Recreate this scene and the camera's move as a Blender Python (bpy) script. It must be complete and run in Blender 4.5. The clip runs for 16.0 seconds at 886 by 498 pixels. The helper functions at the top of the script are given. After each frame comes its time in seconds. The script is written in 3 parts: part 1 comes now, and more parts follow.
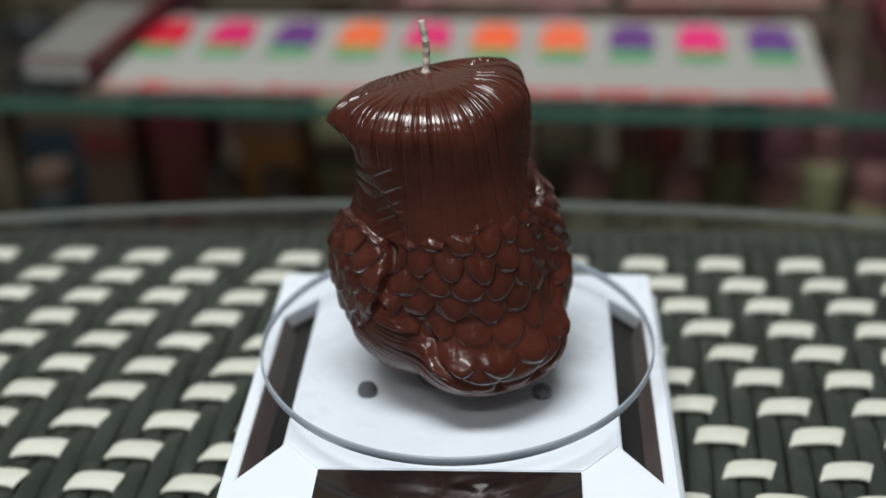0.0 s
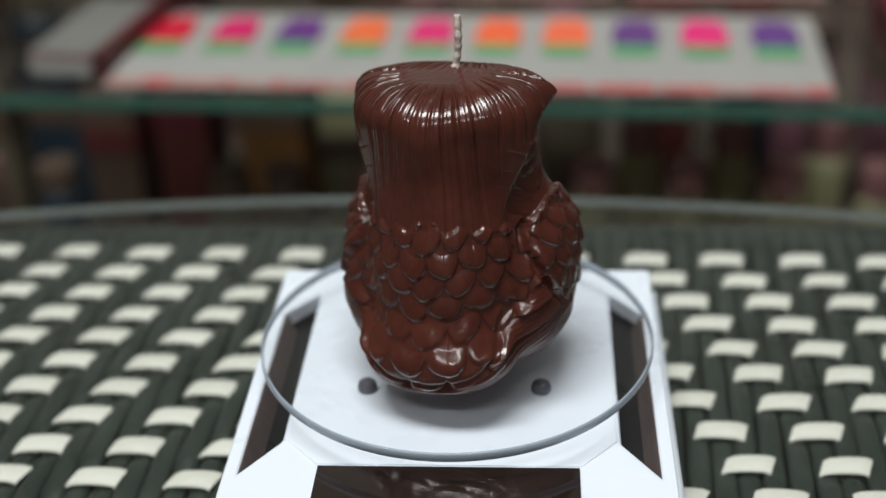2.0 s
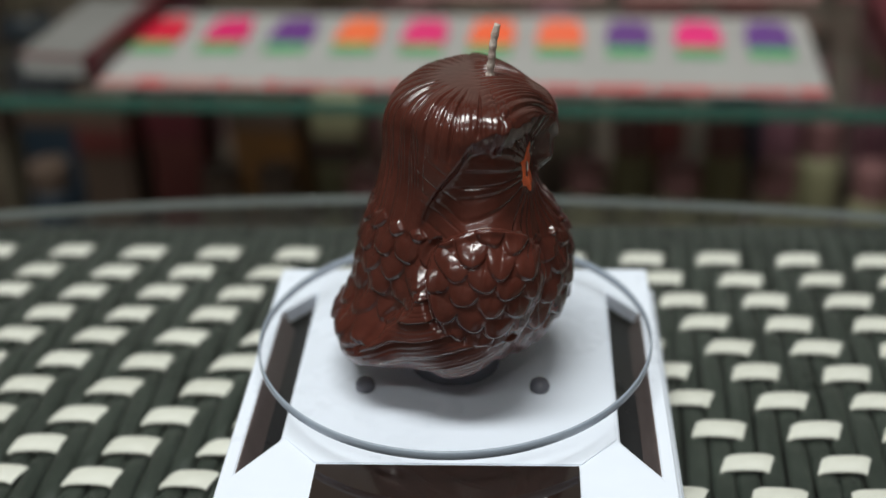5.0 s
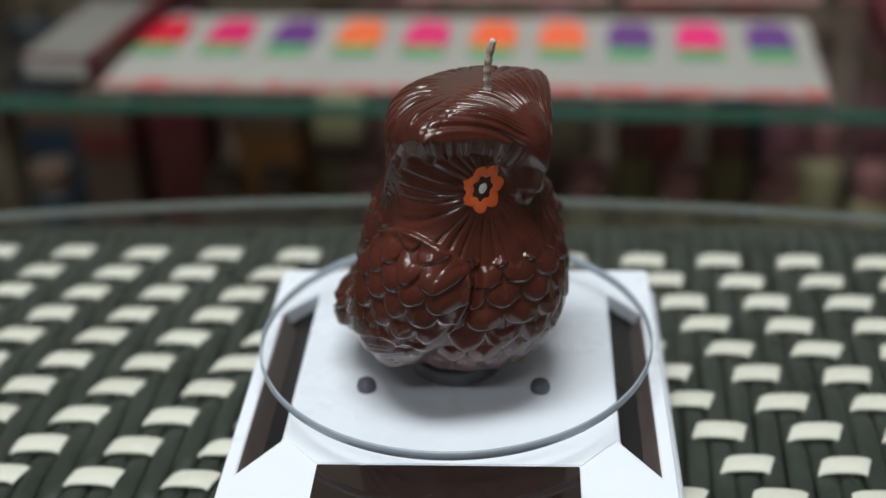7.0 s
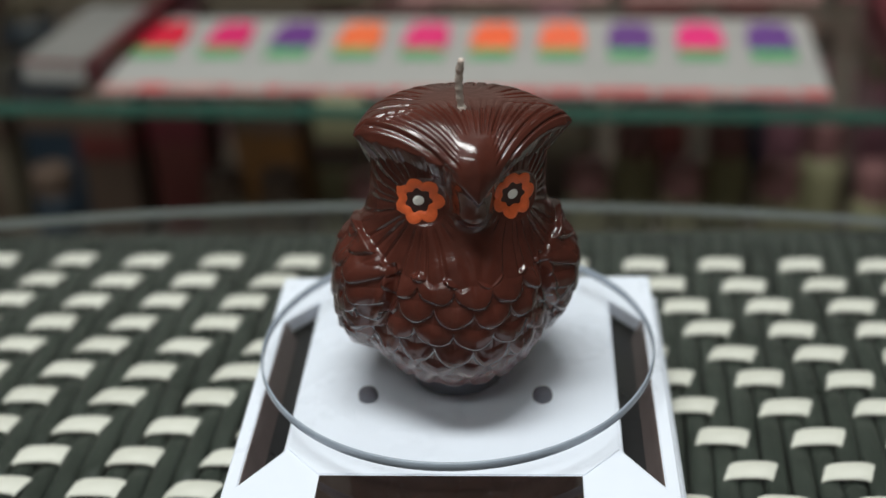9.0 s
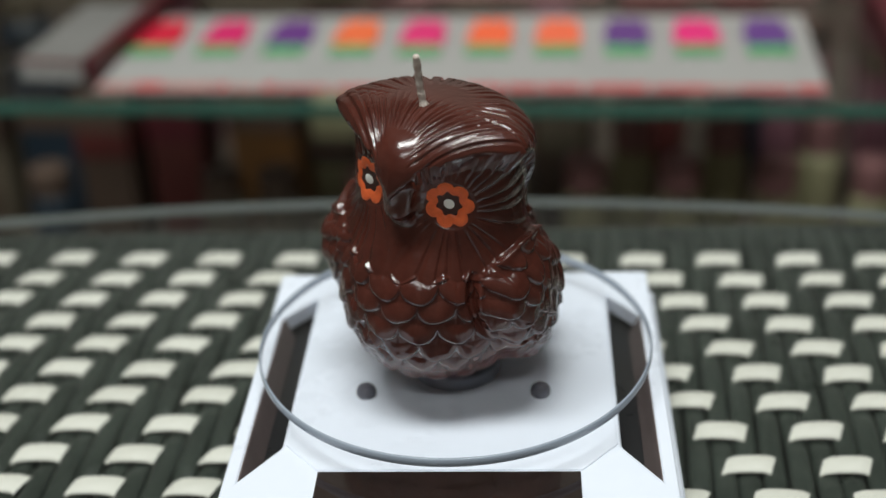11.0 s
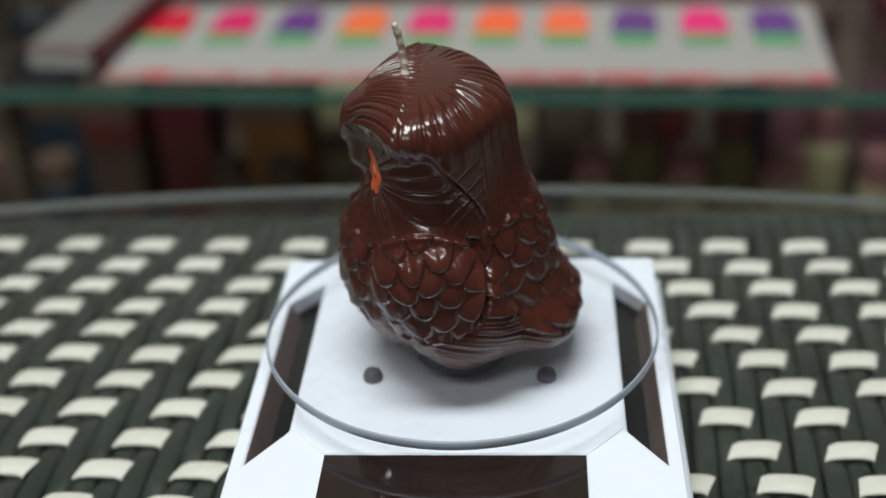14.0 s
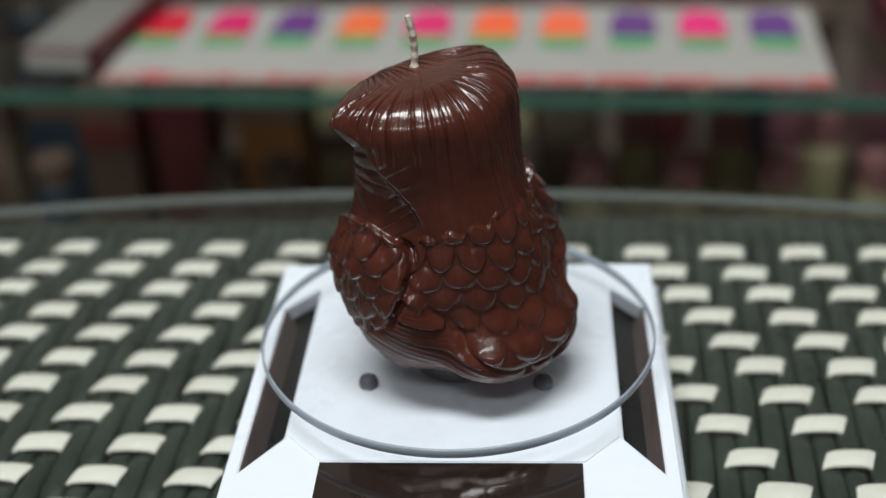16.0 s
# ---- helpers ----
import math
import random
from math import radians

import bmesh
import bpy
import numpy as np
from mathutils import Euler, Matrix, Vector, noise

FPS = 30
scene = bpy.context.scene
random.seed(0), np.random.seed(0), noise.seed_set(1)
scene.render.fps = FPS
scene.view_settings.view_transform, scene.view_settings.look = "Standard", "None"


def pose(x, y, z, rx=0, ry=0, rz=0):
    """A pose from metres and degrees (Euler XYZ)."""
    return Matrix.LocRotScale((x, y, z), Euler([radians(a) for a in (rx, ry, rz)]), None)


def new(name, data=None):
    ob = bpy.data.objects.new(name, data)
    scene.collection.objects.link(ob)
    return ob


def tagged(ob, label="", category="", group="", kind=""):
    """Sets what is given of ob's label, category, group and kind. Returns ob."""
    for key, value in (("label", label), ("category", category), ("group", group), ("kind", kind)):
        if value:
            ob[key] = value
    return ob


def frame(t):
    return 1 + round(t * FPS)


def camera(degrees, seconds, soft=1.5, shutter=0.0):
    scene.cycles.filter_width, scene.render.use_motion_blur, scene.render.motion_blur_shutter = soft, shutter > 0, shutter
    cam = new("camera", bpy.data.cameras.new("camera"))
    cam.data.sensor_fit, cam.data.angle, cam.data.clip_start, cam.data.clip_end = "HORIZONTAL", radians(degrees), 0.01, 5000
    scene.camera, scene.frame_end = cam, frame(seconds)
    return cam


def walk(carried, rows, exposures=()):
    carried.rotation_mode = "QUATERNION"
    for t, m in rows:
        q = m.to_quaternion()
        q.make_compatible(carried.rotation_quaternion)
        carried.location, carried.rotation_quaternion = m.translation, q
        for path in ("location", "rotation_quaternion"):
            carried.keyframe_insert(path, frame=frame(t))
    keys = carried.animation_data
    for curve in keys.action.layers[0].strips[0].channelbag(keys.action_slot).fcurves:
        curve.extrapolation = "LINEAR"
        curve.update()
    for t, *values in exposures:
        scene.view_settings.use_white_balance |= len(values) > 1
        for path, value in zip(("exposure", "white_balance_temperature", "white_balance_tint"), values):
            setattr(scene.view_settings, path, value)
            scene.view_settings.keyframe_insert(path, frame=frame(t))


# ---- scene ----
from math import pi, sin, cos

# ---- camera ----
cam = camera(36.18, 16.0, soft=1.5)
cam.data.dof.use_dof = True
cam.data.dof.focus_distance = 0.325
cam.data.dof.aperture_fstop = 6.3


def cam_pose(ex, ey, ez, pitch, yaw, roll):
    """Millimetres and degrees: the eye, how far it looks down, its turn and its lean."""
    return (Matrix.Translation((ex / 1000, ey / 1000, ez / 1000)) @ Matrix.Rotation(radians(yaw), 4, "Z")
            @ Matrix.Rotation(radians(90 - pitch), 4, "X") @ Matrix.Rotation(radians(roll), 4, "Z"))


PATH = [
    (0, 19.70, -304.37, 234.98, 29.456, 4.248, -2.006),
    (0.5, 20.07, -304.29, 235.28, 29.478, 4.400, -2.313),
    (1, 21.53, -305.39, 236.14, 29.517, 4.550, -2.549),
    (1.5, 22.20, -305.87, 235.89, 29.574, 4.678, -2.571),
    (2, 22.15, -304.91, 236.11, 29.699, 4.661, -2.362),
    (2.5, 22.11, -303.76, 235.15, 29.723, 4.672, -2.395),
    (3, 21.91, -303.86, 234.31, 29.805, 4.513, -2.342),
    (3.5, 21.73, -303.48, 233.78, 29.818, 4.522, -2.451),
    (4, 20.63, -304.72, 233.81, 29.677, 4.332, -2.276),
    (6.5, 19.57, -304.92, 235.04, 29.500, 4.077, -2.085),
    (7, 20.25, -305.70, 234.53, 29.470, 4.265, -2.118),
    (7.5, 20.17, -305.81, 236.73, 29.594, 4.305, -2.259),
    (8, 20.95, -305.42, 236.89, 29.573, 4.389, -2.409),
    (8.5, 20.10, -303.20, 237.47, 29.639, 4.314, -2.470),
    (9, 20.23, -303.09, 236.86, 29.634, 4.327, -2.567),
    (11.5, 20.83, -303.72, 236.80, 29.854, 4.306, -2.954),
    (12, 22.07, -303.43, 236.00, 30.030, 4.455, -3.123),
    (12.5, 21.76, -303.47, 235.08, 30.011, 4.510, -3.144),
    (13, 21.83, -304.32, 235.48, 30.106, 4.658, -3.185),
    (13.5, 21.15, -305.16, 235.06, 30.056, 4.629, -3.025),
    (14, 20.86, -305.41, 235.63, 30.059, 4.645, -2.905),
    (14.5, 20.57, -304.16, 236.41, 30.029, 4.530, -2.708),
    (15, 21.39, -302.42, 237.00, 30.022, 4.637, -2.703),
    (15.5, 21.49, -302.62, 235.97, 29.956, 4.508, -2.720),
    (16, 20.97, -302.98, 236.10, 30.075, 4.514, -2.669),
]
walk(cam, [(t, cam_pose(*row)) for t, *row in PATH], exposures=[(0, 0.0), (16, 0.0)])

# ---- light ----
world = bpy.data.worlds.new("world")
scene.world = world
world.use_nodes = True
world.node_tree.nodes["Background"].inputs[0].default_value = (0.75, 0.85, 1.0, 1)
world.node_tree.nodes["Background"].inputs[1].default_value = 0.03


def overhead_light(name, x, y, sx, sy, watts, z=1.93):
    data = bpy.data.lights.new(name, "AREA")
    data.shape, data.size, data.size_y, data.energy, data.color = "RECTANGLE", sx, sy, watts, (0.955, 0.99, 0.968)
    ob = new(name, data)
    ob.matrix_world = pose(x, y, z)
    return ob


overhead_light("unseen_ceiling_light", -0.22, -0.22, 1.2, 0.4, 41)
# weak light added over the shelf side, its source is unseen
overhead_light("unseen_ceiling_light", 0.5, 0.7, 1.2, 0.12, 1.0)
# added fill from behind the camera, lifts the darks; no known source
overhead_light("unseen_ceiling_light", -0.2, -1.5, 1.2, 0.15, 14)


# ---- materials ----
def mat(name, color, rough=0.5, metal=0.0, var=0.12, scale=60.0, bump=0.0, bump_scale=300.0, coat=0.0, color2=None, spec=0.5,
        trans=0.0, ior=1.45, fine=6.0, island=0.0, sss=0.0):
    """A surface whose colour and gloss vary at two scales, with fine relief."""
    m = bpy.data.materials.new(name)
    m.use_nodes = True
    nt = m.node_tree
    n, l = nt.nodes, nt.links
    b = n["Principled BSDF"]
    tc = n.new("ShaderNodeTexCoord")
    big = n.new("ShaderNodeTexNoise")
    big.inputs["Scale"].default_value, big.inputs["Detail"].default_value = scale, 6
    small = n.new("ShaderNodeTexNoise")
    small.inputs["Scale"].default_value, small.inputs["Detail"].default_value = scale * fine, 3
    l.new(tc.outputs["Object"], big.inputs["Vector"])
    l.new(tc.outputs["Object"], small.inputs["Vector"])
    add = n.new("ShaderNodeMath")
    add.operation = "MULTIPLY_ADD"
    add.inputs[1].default_value = 0.4
    l.new(small.outputs["Fac"], add.inputs[0])
    l.new(big.outputs["Fac"], add.inputs[2])
    fac = add.outputs[0]
    if island:
        info = n.new("ShaderNodeObjectInfo")
        add2 = n.new("ShaderNodeMath")
        add2.operation = "MULTIPLY_ADD"
        add2.inputs[1].default_value = island
        l.new(info.outputs["Random"], add2.inputs[0])
        l.new(fac, add2.inputs[2])
        fac = add2.outputs[0]
    ramp = n.new("ShaderNodeValToRGB")
    c2 = color2 or tuple(c * (1 - var) for c in color)
    c1 = color if color2 else tuple(min(1, c * (1 + var)) for c in color)
    ramp.color_ramp.elements[0].position, ramp.color_ramp.elements[0].color = 0.42, (*c2, 1)
    ramp.color_ramp.elements[1].position, ramp.color_ramp.elements[1].color = 0.98, (*c1, 1)
    l.new(fac, ramp.inputs["Fac"])
    l.new(ramp.outputs["Color"], b.inputs["Base Color"])
    rr = n.new("ShaderNodeMapRange")
    rr.inputs["From Min"].default_value, rr.inputs["From Max"].default_value = 0.4, 1.0
    rr.inputs["To Min"].default_value, rr.inputs["To Max"].default_value = max(0.0, rough * 0.8), min(1.0, rough * 1.25)
    l.new(fac, rr.inputs["Value"])
    l.new(rr.outputs["Result"], b.inputs["Roughness"])
    b.inputs["Metallic"].default_value = metal
    b.inputs["Specular IOR Level"].default_value = spec
    b.inputs["Coat Weight"].default_value = coat
    b.inputs["Coat Roughness"].default_value = 0.08
    b.inputs["Transmission Weight"].default_value = trans
    b.inputs["IOR"].default_value = ior
    if sss:
        b.inputs["Subsurface Weight"].default_value = sss
        b.inputs["Subsurface Radius"].default_value = (1.0, 0.35, 0.2)
        b.inputs["Subsurface Scale"].default_value = 0.002
    if bump:
        t = n.new("ShaderNodeTexNoise")
        t.inputs["Scale"].default_value, t.inputs["Detail"].default_value = bump_scale, 4
        l.new(tc.outputs["Object"], t.inputs["Vector"])
        bp = n.new("ShaderNodeBump")
        bp.inputs["Strength"].default_value, bp.inputs["Distance"].default_value = bump, 0.0005
        l.new(t.outputs["Fac"], bp.inputs["Height"])
        l.new(bp.outputs["Normal"], b.inputs["Normal"])
    return m


WAX = mat("brown_wax", (0.066, 0.0175, 0.0119), 0.2, var=0.3, scale=70, bump=0.3, bump_scale=480, coat=0.45, spec=0.45)
ORANGE = mat("orange_paint", (0.75, 0.13, 0.035), 0.45, var=0.18, scale=300, bump=0.2, bump_scale=900)
WHITE_DOT = mat("white_paint", (0.85, 0.83, 0.78), 0.4, var=0.05, scale=300)
DARK_DOT = mat("dark_paint", (0.045, 0.014, 0.010), 0.5, var=0.2, scale=300)
WICK = mat("cotton_wick", (0.8, 0.75, 0.68), 0.9, color2=(0.28, 0.17, 0.13), scale=420, bump=0.6, bump_scale=1500)
WHITE_PLASTIC = mat("white_plastic", (0.735, 0.78, 0.865), 0.28, var=0.03, scale=25, bump=0.03, bump_scale=900)
BLACK_PLASTIC = mat("black_plastic", (0.012, 0.012, 0.013), 0.3, var=0.3, scale=60)
BROWN_MIRROR = mat("smoked_strip", (0.3, 0.24, 0.23), 0.22, metal=0.6, var=0.15, scale=50)
SOLAR = mat("solar_cell", (0.018, 0.011, 0.009), 0.05, var=0.3, scale=40, coat=1.0)
SOLAR.node_tree.nodes["Principled BSDF"].inputs["Coat Roughness"].default_value = 0.015
GREY_PLASTIC = mat("grey_glossy_plastic", (0.10, 0.10, 0.12), 0.12, var=0.15, scale=200, coat=0.6)
HUB = mat("grey_hub_plastic", (0.16, 0.17, 0.20), 0.15, var=0.15, scale=200, coat=0.4)
RIM = mat("dull_glass_edge", (0.34, 0.37, 0.36), 0.4, var=0.12, scale=40, coat=0.5)
FROSTED = mat("ground_glass_edge", (0.30, 0.345, 0.41), 0.45, var=0.08, scale=90, coat=0.6)


def sheet_glass(name, tint, smear=0.0):
    """Clear sheet: passes light, mirrors by Fresnel, with faint smears."""
    m = bpy.data.materials.new(name)
    m.use_nodes = True
    n, l = m.node_tree.nodes, m.node_tree.links
    n.remove(n["Principled BSDF"])
    clear = n.new("ShaderNodeBsdfTransparent")
    clear.inputs["Color"].default_value = (*tint, 1)
    gloss = n.new("ShaderNodeBsdfGlossy")
    tc, noi, ramp = n.new("ShaderNodeTexCoord"), n.new("ShaderNodeTexNoise"), n.new("ShaderNodeMapRange")
    noi.inputs["Scale"].default_value, noi.inputs["Detail"].default_value = 18, 5
    l.new(tc.outputs["Object"], noi.inputs["Vector"])
    l.new(noi.outputs["Fac"], ramp.inputs["Value"])
    ramp.inputs["To Min"].default_value, ramp.inputs["To Max"].default_value = 0.0, 0.02 + smear
    l.new(ramp.outputs["Result"], gloss.inputs["Roughness"])
    lw, pw, sc = n.new("ShaderNodeLayerWeight"), n.new("ShaderNodeMath"), n.new("ShaderNodeMath")
    lw.inputs["Blend"].default_value = 0.5
    pw.operation, sc.operation = "POWER", "MULTIPLY_ADD"
    pw.inputs[1].default_value, sc.inputs[1].default_value, sc.inputs[2].default_value = 4.0, 0.4, 0.022
    l.new(lw.outputs["Facing"], pw.inputs[0])
    l.new(pw.outputs[0], sc.inputs[0])
    mix = n.new("ShaderNodeMixShader")
    l.new(sc.outputs[0], mix.inputs["Fac"])
    l.new(clear.outputs["BSDF"], mix.inputs[1])
    l.new(gloss.outputs["BSDF"], mix.inputs[2])
    l.new(mix.outputs["Shader"], n["Material Output"].inputs["Surface"])
    return m


GLASS = sheet_glass("clear_glass", (0.998, 0.999, 1.0))
GREEN_GLASS = sheet_glass("greenish_glass", (0.985, 0.992, 0.99), 0.04)
STRAND_DARK = mat("dark_green_rattan", (0.042, 0.052, 0.043), 0.3, color2=(0.018, 0.023, 0.019), scale=45, fine=12, bump=0.25, bump_scale=700)
STRAND_WHITE = mat("cream_rattan", (0.74, 0.72, 0.65), 0.45, color2=(0.60, 0.58, 0.51), scale=120, bump=0.2, bump_scale=900, island=0.25)
TABLE_UNDER = mat("table_frame_lacquer", (0.02, 0.022, 0.02), 0.6, var=0.3, scale=30)
DULL_CARD = mat("dull_card", (0.18, 0.175, 0.165), 0.6, var=0.1, scale=30)
CARD = mat("white_card", (0.37, 0.365, 0.35), 0.5, var=0.06, scale=30)
RED_PRINT = mat("red_print", (0.5, 0.07, 0.07), 0.5, var=0.25, scale=120)
WALL_DARK = mat("dark_unseen_wall", (0.16, 0.14, 0.12), 0.8, var=0.3, scale=4)
WALL = mat("pale_unseen_wall", (0.55, 0.54, 0.5), 0.8, var=0.1, scale=3, bump=0.2, bump_scale=60)
CEIL = mat("ceiling_paint", (0.7, 0.7, 0.68), 0.8, var=0.06, scale=3)
FLOOR = mat("floor_tile", (0.3, 0.28, 0.25), 0.4, var=0.15, scale=4)
WOOD = mat("dark_cabinet_wood", (0.10, 0.08, 0.062), 0.5, var=0.3, scale=12)


# ---- small builders ----
def part(name, bm, material, parent=None, label="", smooth=False):
    me = bpy.data.meshes.new(name)
    bmesh.ops.recalc_face_normals(bm, faces=bm.faces)
    bm.to_mesh(me)
    bm.free()
    me.materials.append(material)
    if smooth:
        me.polygons.foreach_set("use_smooth", [True] * len(me.polygons))
    ob = new(name, me)
    if parent:
        ob.parent = parent
    if label:
        tagged(ob, label)
    return ob


def soften(bm, width, seg=2, angle=30):
    edges = [e for e in bm.edges if e.is_manifold and e.calc_face_angle(0) > radians(angle)]
    bmesh.ops.bevel(bm, geom=edges, offset=width, segments=seg, affect="EDGES", profile=0.6)


def box(x0, x1, y0, y1, z0, z1, bevel=0.0, seg=2, bm=None):
    own = bm is None
    bm = bm or bmesh.new()
    r = bmesh.ops.create_cube(bm, size=1)
    for v in r["verts"]:
        v.co = ((x0 + x1) / 2 + v.co.x * (x1 - x0), (y0 + y1) / 2 + v.co.y * (y1 - y0), (z0 + z1) / 2 + v.co.z * (z1 - z0))
    if bevel and own:
        soften(bm, bevel, seg)
    return bm


def lathe(profile, n=64, cx=0.0, cy=0.0, bm=None, sx=1.0, sy=1.0):
    """A turned body from (radius, height) pairs; a radius of 0 closes it."""
    bm = bm or bmesh.new()
    rings = []
    for r, z in profile:
        if r <= 1e-9:
            rings.append([bm.verts.new((cx, cy, z))])
        else:
            rings.append([bm.verts.new((cx + r * sx * cos(2 * pi * i / n), cy + r * sy * sin(2 * pi * i / n), z)) for i in range(n)])
    for a, b in zip(rings, rings[1:]):
        for i in range(n):
            j = (i + 1) % n
            if len(a) == 1 and len(b) == 1:
                continue
            if len(a) == 1:
                bm.faces.new((a[0], b[i], b[j]))
            elif len(b) == 1:
                bm.faces.new((a[i], a[j], b[0]))
            else:
                bm.faces.new((a[i], a[j], b[j], b[i]))
    return bm


def slab(polys, z0, z1, bevel=0.0, seg=3):
    """A plate from plan polygons that share corners."""
    bm = bmesh.new()
    made = {}
    for poly in polys:
        vs = []
        for x, y in poly:
            k = (round(x, 6), round(y, 6))
            if k not in made:
                made[k] = bm.verts.new((x, y, z0))
            vs.append(made[k])
        bm.faces.new(vs)
    bmesh.ops.recalc_face_normals(bm, faces=bm.faces)
    r = bmesh.ops.extrude_face_region(bm, geom=bm.faces[:] + bm.edges[:] + bm.verts[:])
    for v in r["geom"]:
        if isinstance(v, bmesh.types.BMVert):
            v.co.z = z1
    if bevel:
        bmesh.ops.recalc_face_normals(bm, faces=bm.faces)
        soften(bm, bevel, seg)
    return bm


def tube(points, radii, n=12, bm=None):
    bm = bm or bmesh.new()
    rings = []
    for i, (p, r) in enumerate(zip(points, radii)):
        a, b = Vector(points[max(0, i - 1)]), Vector(points[min(len(points) - 1, i + 1)])
        q = (b - a).to_track_quat("Z", "Y")
        rings.append([bm.verts.new(Vector(p) + q @ Vector((r * cos(2 * pi * k / n), r * sin(2 * pi * k / n), 0))) for k in range(n)])
    for a, b in zip(rings, rings[1:]):
        for k in range(n):
            bm.faces.new((a[k], a[(k + 1) % n], b[(k + 1) % n], b[k]))
    bm.faces.new(rings[0][::-1])
    bm.faces.new(rings[-1])
    return bm


def empty(name, m=None):
    ob = new(name)
    ob.empty_display_size = 0.02
    if m:
        ob.matrix_world = m
    return ob


# ---- the room that closes the place ----
def room():
    zf, zc = -0.75, 1.95
    tagged(part("floor", box(-2.2, 2.2, -2.4, 1.8, zf - 0.1, zf), FLOOR), "dull brown shop floor", "floor", kind="structure")
    tagged(part("ceiling", box(-2.2, 2.2, -2.4, 1.8, zc, zc + 0.1), CEIL), "plain off-white shop ceiling", "ceiling", kind="structure")
    # unseen walls: three dark to cut bounce light, north pale for glass reflections
    for n, b in (("wall_north", (-2.3, 2.3, 1.8, 1.9)), ("wall_south", (-2.3, 2.3, -2.5, -2.4)), ("wall_west", (-2.3, -2.2, -2.4, 1.8)),
                 ("wall_east", (2.2, 2.3, -2.4, 1.8))):
        tagged(part(n, box(*b, zf, zc), WALL if n == "wall_north" else WALL_DARK), "unseen wall added to close the room", "wall", kind="structure")


room()

# ---- the woven table under its glass ----
P, Q = 0.02713, 0.0138
SKEW = 0.045


def white_cell(left, j, n):
    if left:
        x = -0.1369 + 0.02738 * n - 0.00705 * j - 0.00002 * j * j
        y = 0.1181 - 0.01325 * j - 0.00005 * j * j - 0.025 * x
    else:
        x = 0.0528 + 0.02645 * n + 0.0057 * j + 0.00002 * j * j
        y = 0.1167 - 0.01290 * j - 0.00009 * j * j - 0.019 * x
    return x, y


def table():
    rnd = random.Random(4)
    t = tagged(empty("woven_table", pose(0, 0, -0.0008)), "dark green and cream woven rattan table with a round glass top", "table")
    part("underframe", box(-0.42, 0.42, -0.42, 0.128, -0.03, -0.008, 0.004), TABLE_UNDER, t)
    part("leg", box(-0.3, -0.26, -0.3, -0.26, -0.75, -0.03, 0.004), TABLE_UNDER, t)
    for x, y in ((0.28, -0.28), (-0.28, 0.06), (0.28, 0.06)):
        part("leg", box(x - 0.02, x + 0.02, y - 0.02, y + 0.02, -0.75, -0.03, 0.004), TABLE_UNDER, t)
    # long dark strands, dipping below each cream cell
    cells = []
    for left in (True, False):
        for j in range(1, 19):
            for n in range(-14, 22):
                x, y = white_cell(left, j, n)
                if abs(x) < 0.215 and ((x < 0.008) if left else (x > 0.010)):
                    cells.append((x, y))
    cxy = np.array(cells)
    c = -0.23
    while c < 0.23:
        bm = bmesh.new()
        w = P / 8 * rnd.uniform(0.9, 0.98)
        prev = None
        ph = rnd.uniform(0, 6.28)
        ys = -0.17 + np.arange(118) * 0.0025
        xs = c + SKEW * (ys - 0.05)
        d = np.min(np.maximum(np.abs(cxy[:, 0][None] - xs[:, None]) / 0.0068, np.abs(cxy[:, 1][None] - ys[:, None]) / 0.0062), axis=1)
        zs = -0.0019 + 0.0014 * np.clip((d - 0.75) / 0.5, 0, 1)
        for i in range(0, 118):
            y = -0.17 + i * 0.0025
            x = c + SKEW * (y - 0.05) + 0.0003 * sin(ph + y * 60)
            z = zs[i]
            prof = ((-w, z - 0.0018), (-w, z - 0.0006), (-w * 0.6, z), (0, z + 0.0003), (w * 0.6, z), (w, z - 0.0006), (w, z - 0.0018))
            ring = [bm.verts.new((x + u, y, v)) for u, v in prof]
            if prev:
                for a in range(len(prof) - 1):
                    bm.faces.new((prev[a], prev[a + 1], ring[a + 1], ring[a]))
            prev = ring
        part("dark_strand", bm, STRAND_DARK, t, smooth=True)
        c += P / 4
    # cream cells: short arched stretches of the cross strands
    shapes = []
    for s in range(5):
        bm = bmesh.new()
        hl, hw = 0.0069 * rnd.uniform(0.96, 1.04), 0.0035 * rnd.uniform(0.95, 1.05)
        lean = 0.0012 * rnd.uniform(0.2, 1.2)
        rows = []
        for i in range(9):
            u = -1 + i / 4
            zc = 0.0004 * (1 - abs(u) ** 3) - 0.0005 * max(0, abs(u) - 0.8) / 0.2
            bow = 0.0004 * (1 - u * u)
            rows.append([bm.verts.new((u * hl + lean * v, v * hw + bow - 0.0004, zc + e))
                         for v, e in ((-1, -0.0009), (-1, -0.0003), (-0.8, 0), (0, 0.0002), (0.8, 0), (1, -0.0003), (1, -0.0009))])
        for a, b in zip(rows, rows[1:]):
            for i in range(6):
                bm.faces.new((a[i], b[i], b[i + 1], a[i + 1]))
        me = bpy.data.meshes.new("cream_cell")
        bmesh.ops.recalc_face_normals(bm, faces=bm.faces)
        bm.to_mesh(me)
        bm.free()
        me.materials.append(STRAND_WHITE)
        me.polygons.foreach_set("use_smooth", [True] * len(me.polygons))
        shapes.append(me)
    for i, (x, y) in enumerate(cells):
        ob = new("cream_cell", rnd.choice(shapes))
        ob.parent = t
        ob.matrix_basis = pose(x + rnd.gauss(0, 0.0004), y + rnd.gauss(0, 0.0003), 0, 0, 0, -1.0 + rnd.gauss(0, 1.6))
    # the plain dark border beyond the last cream row
    y = 0.1135
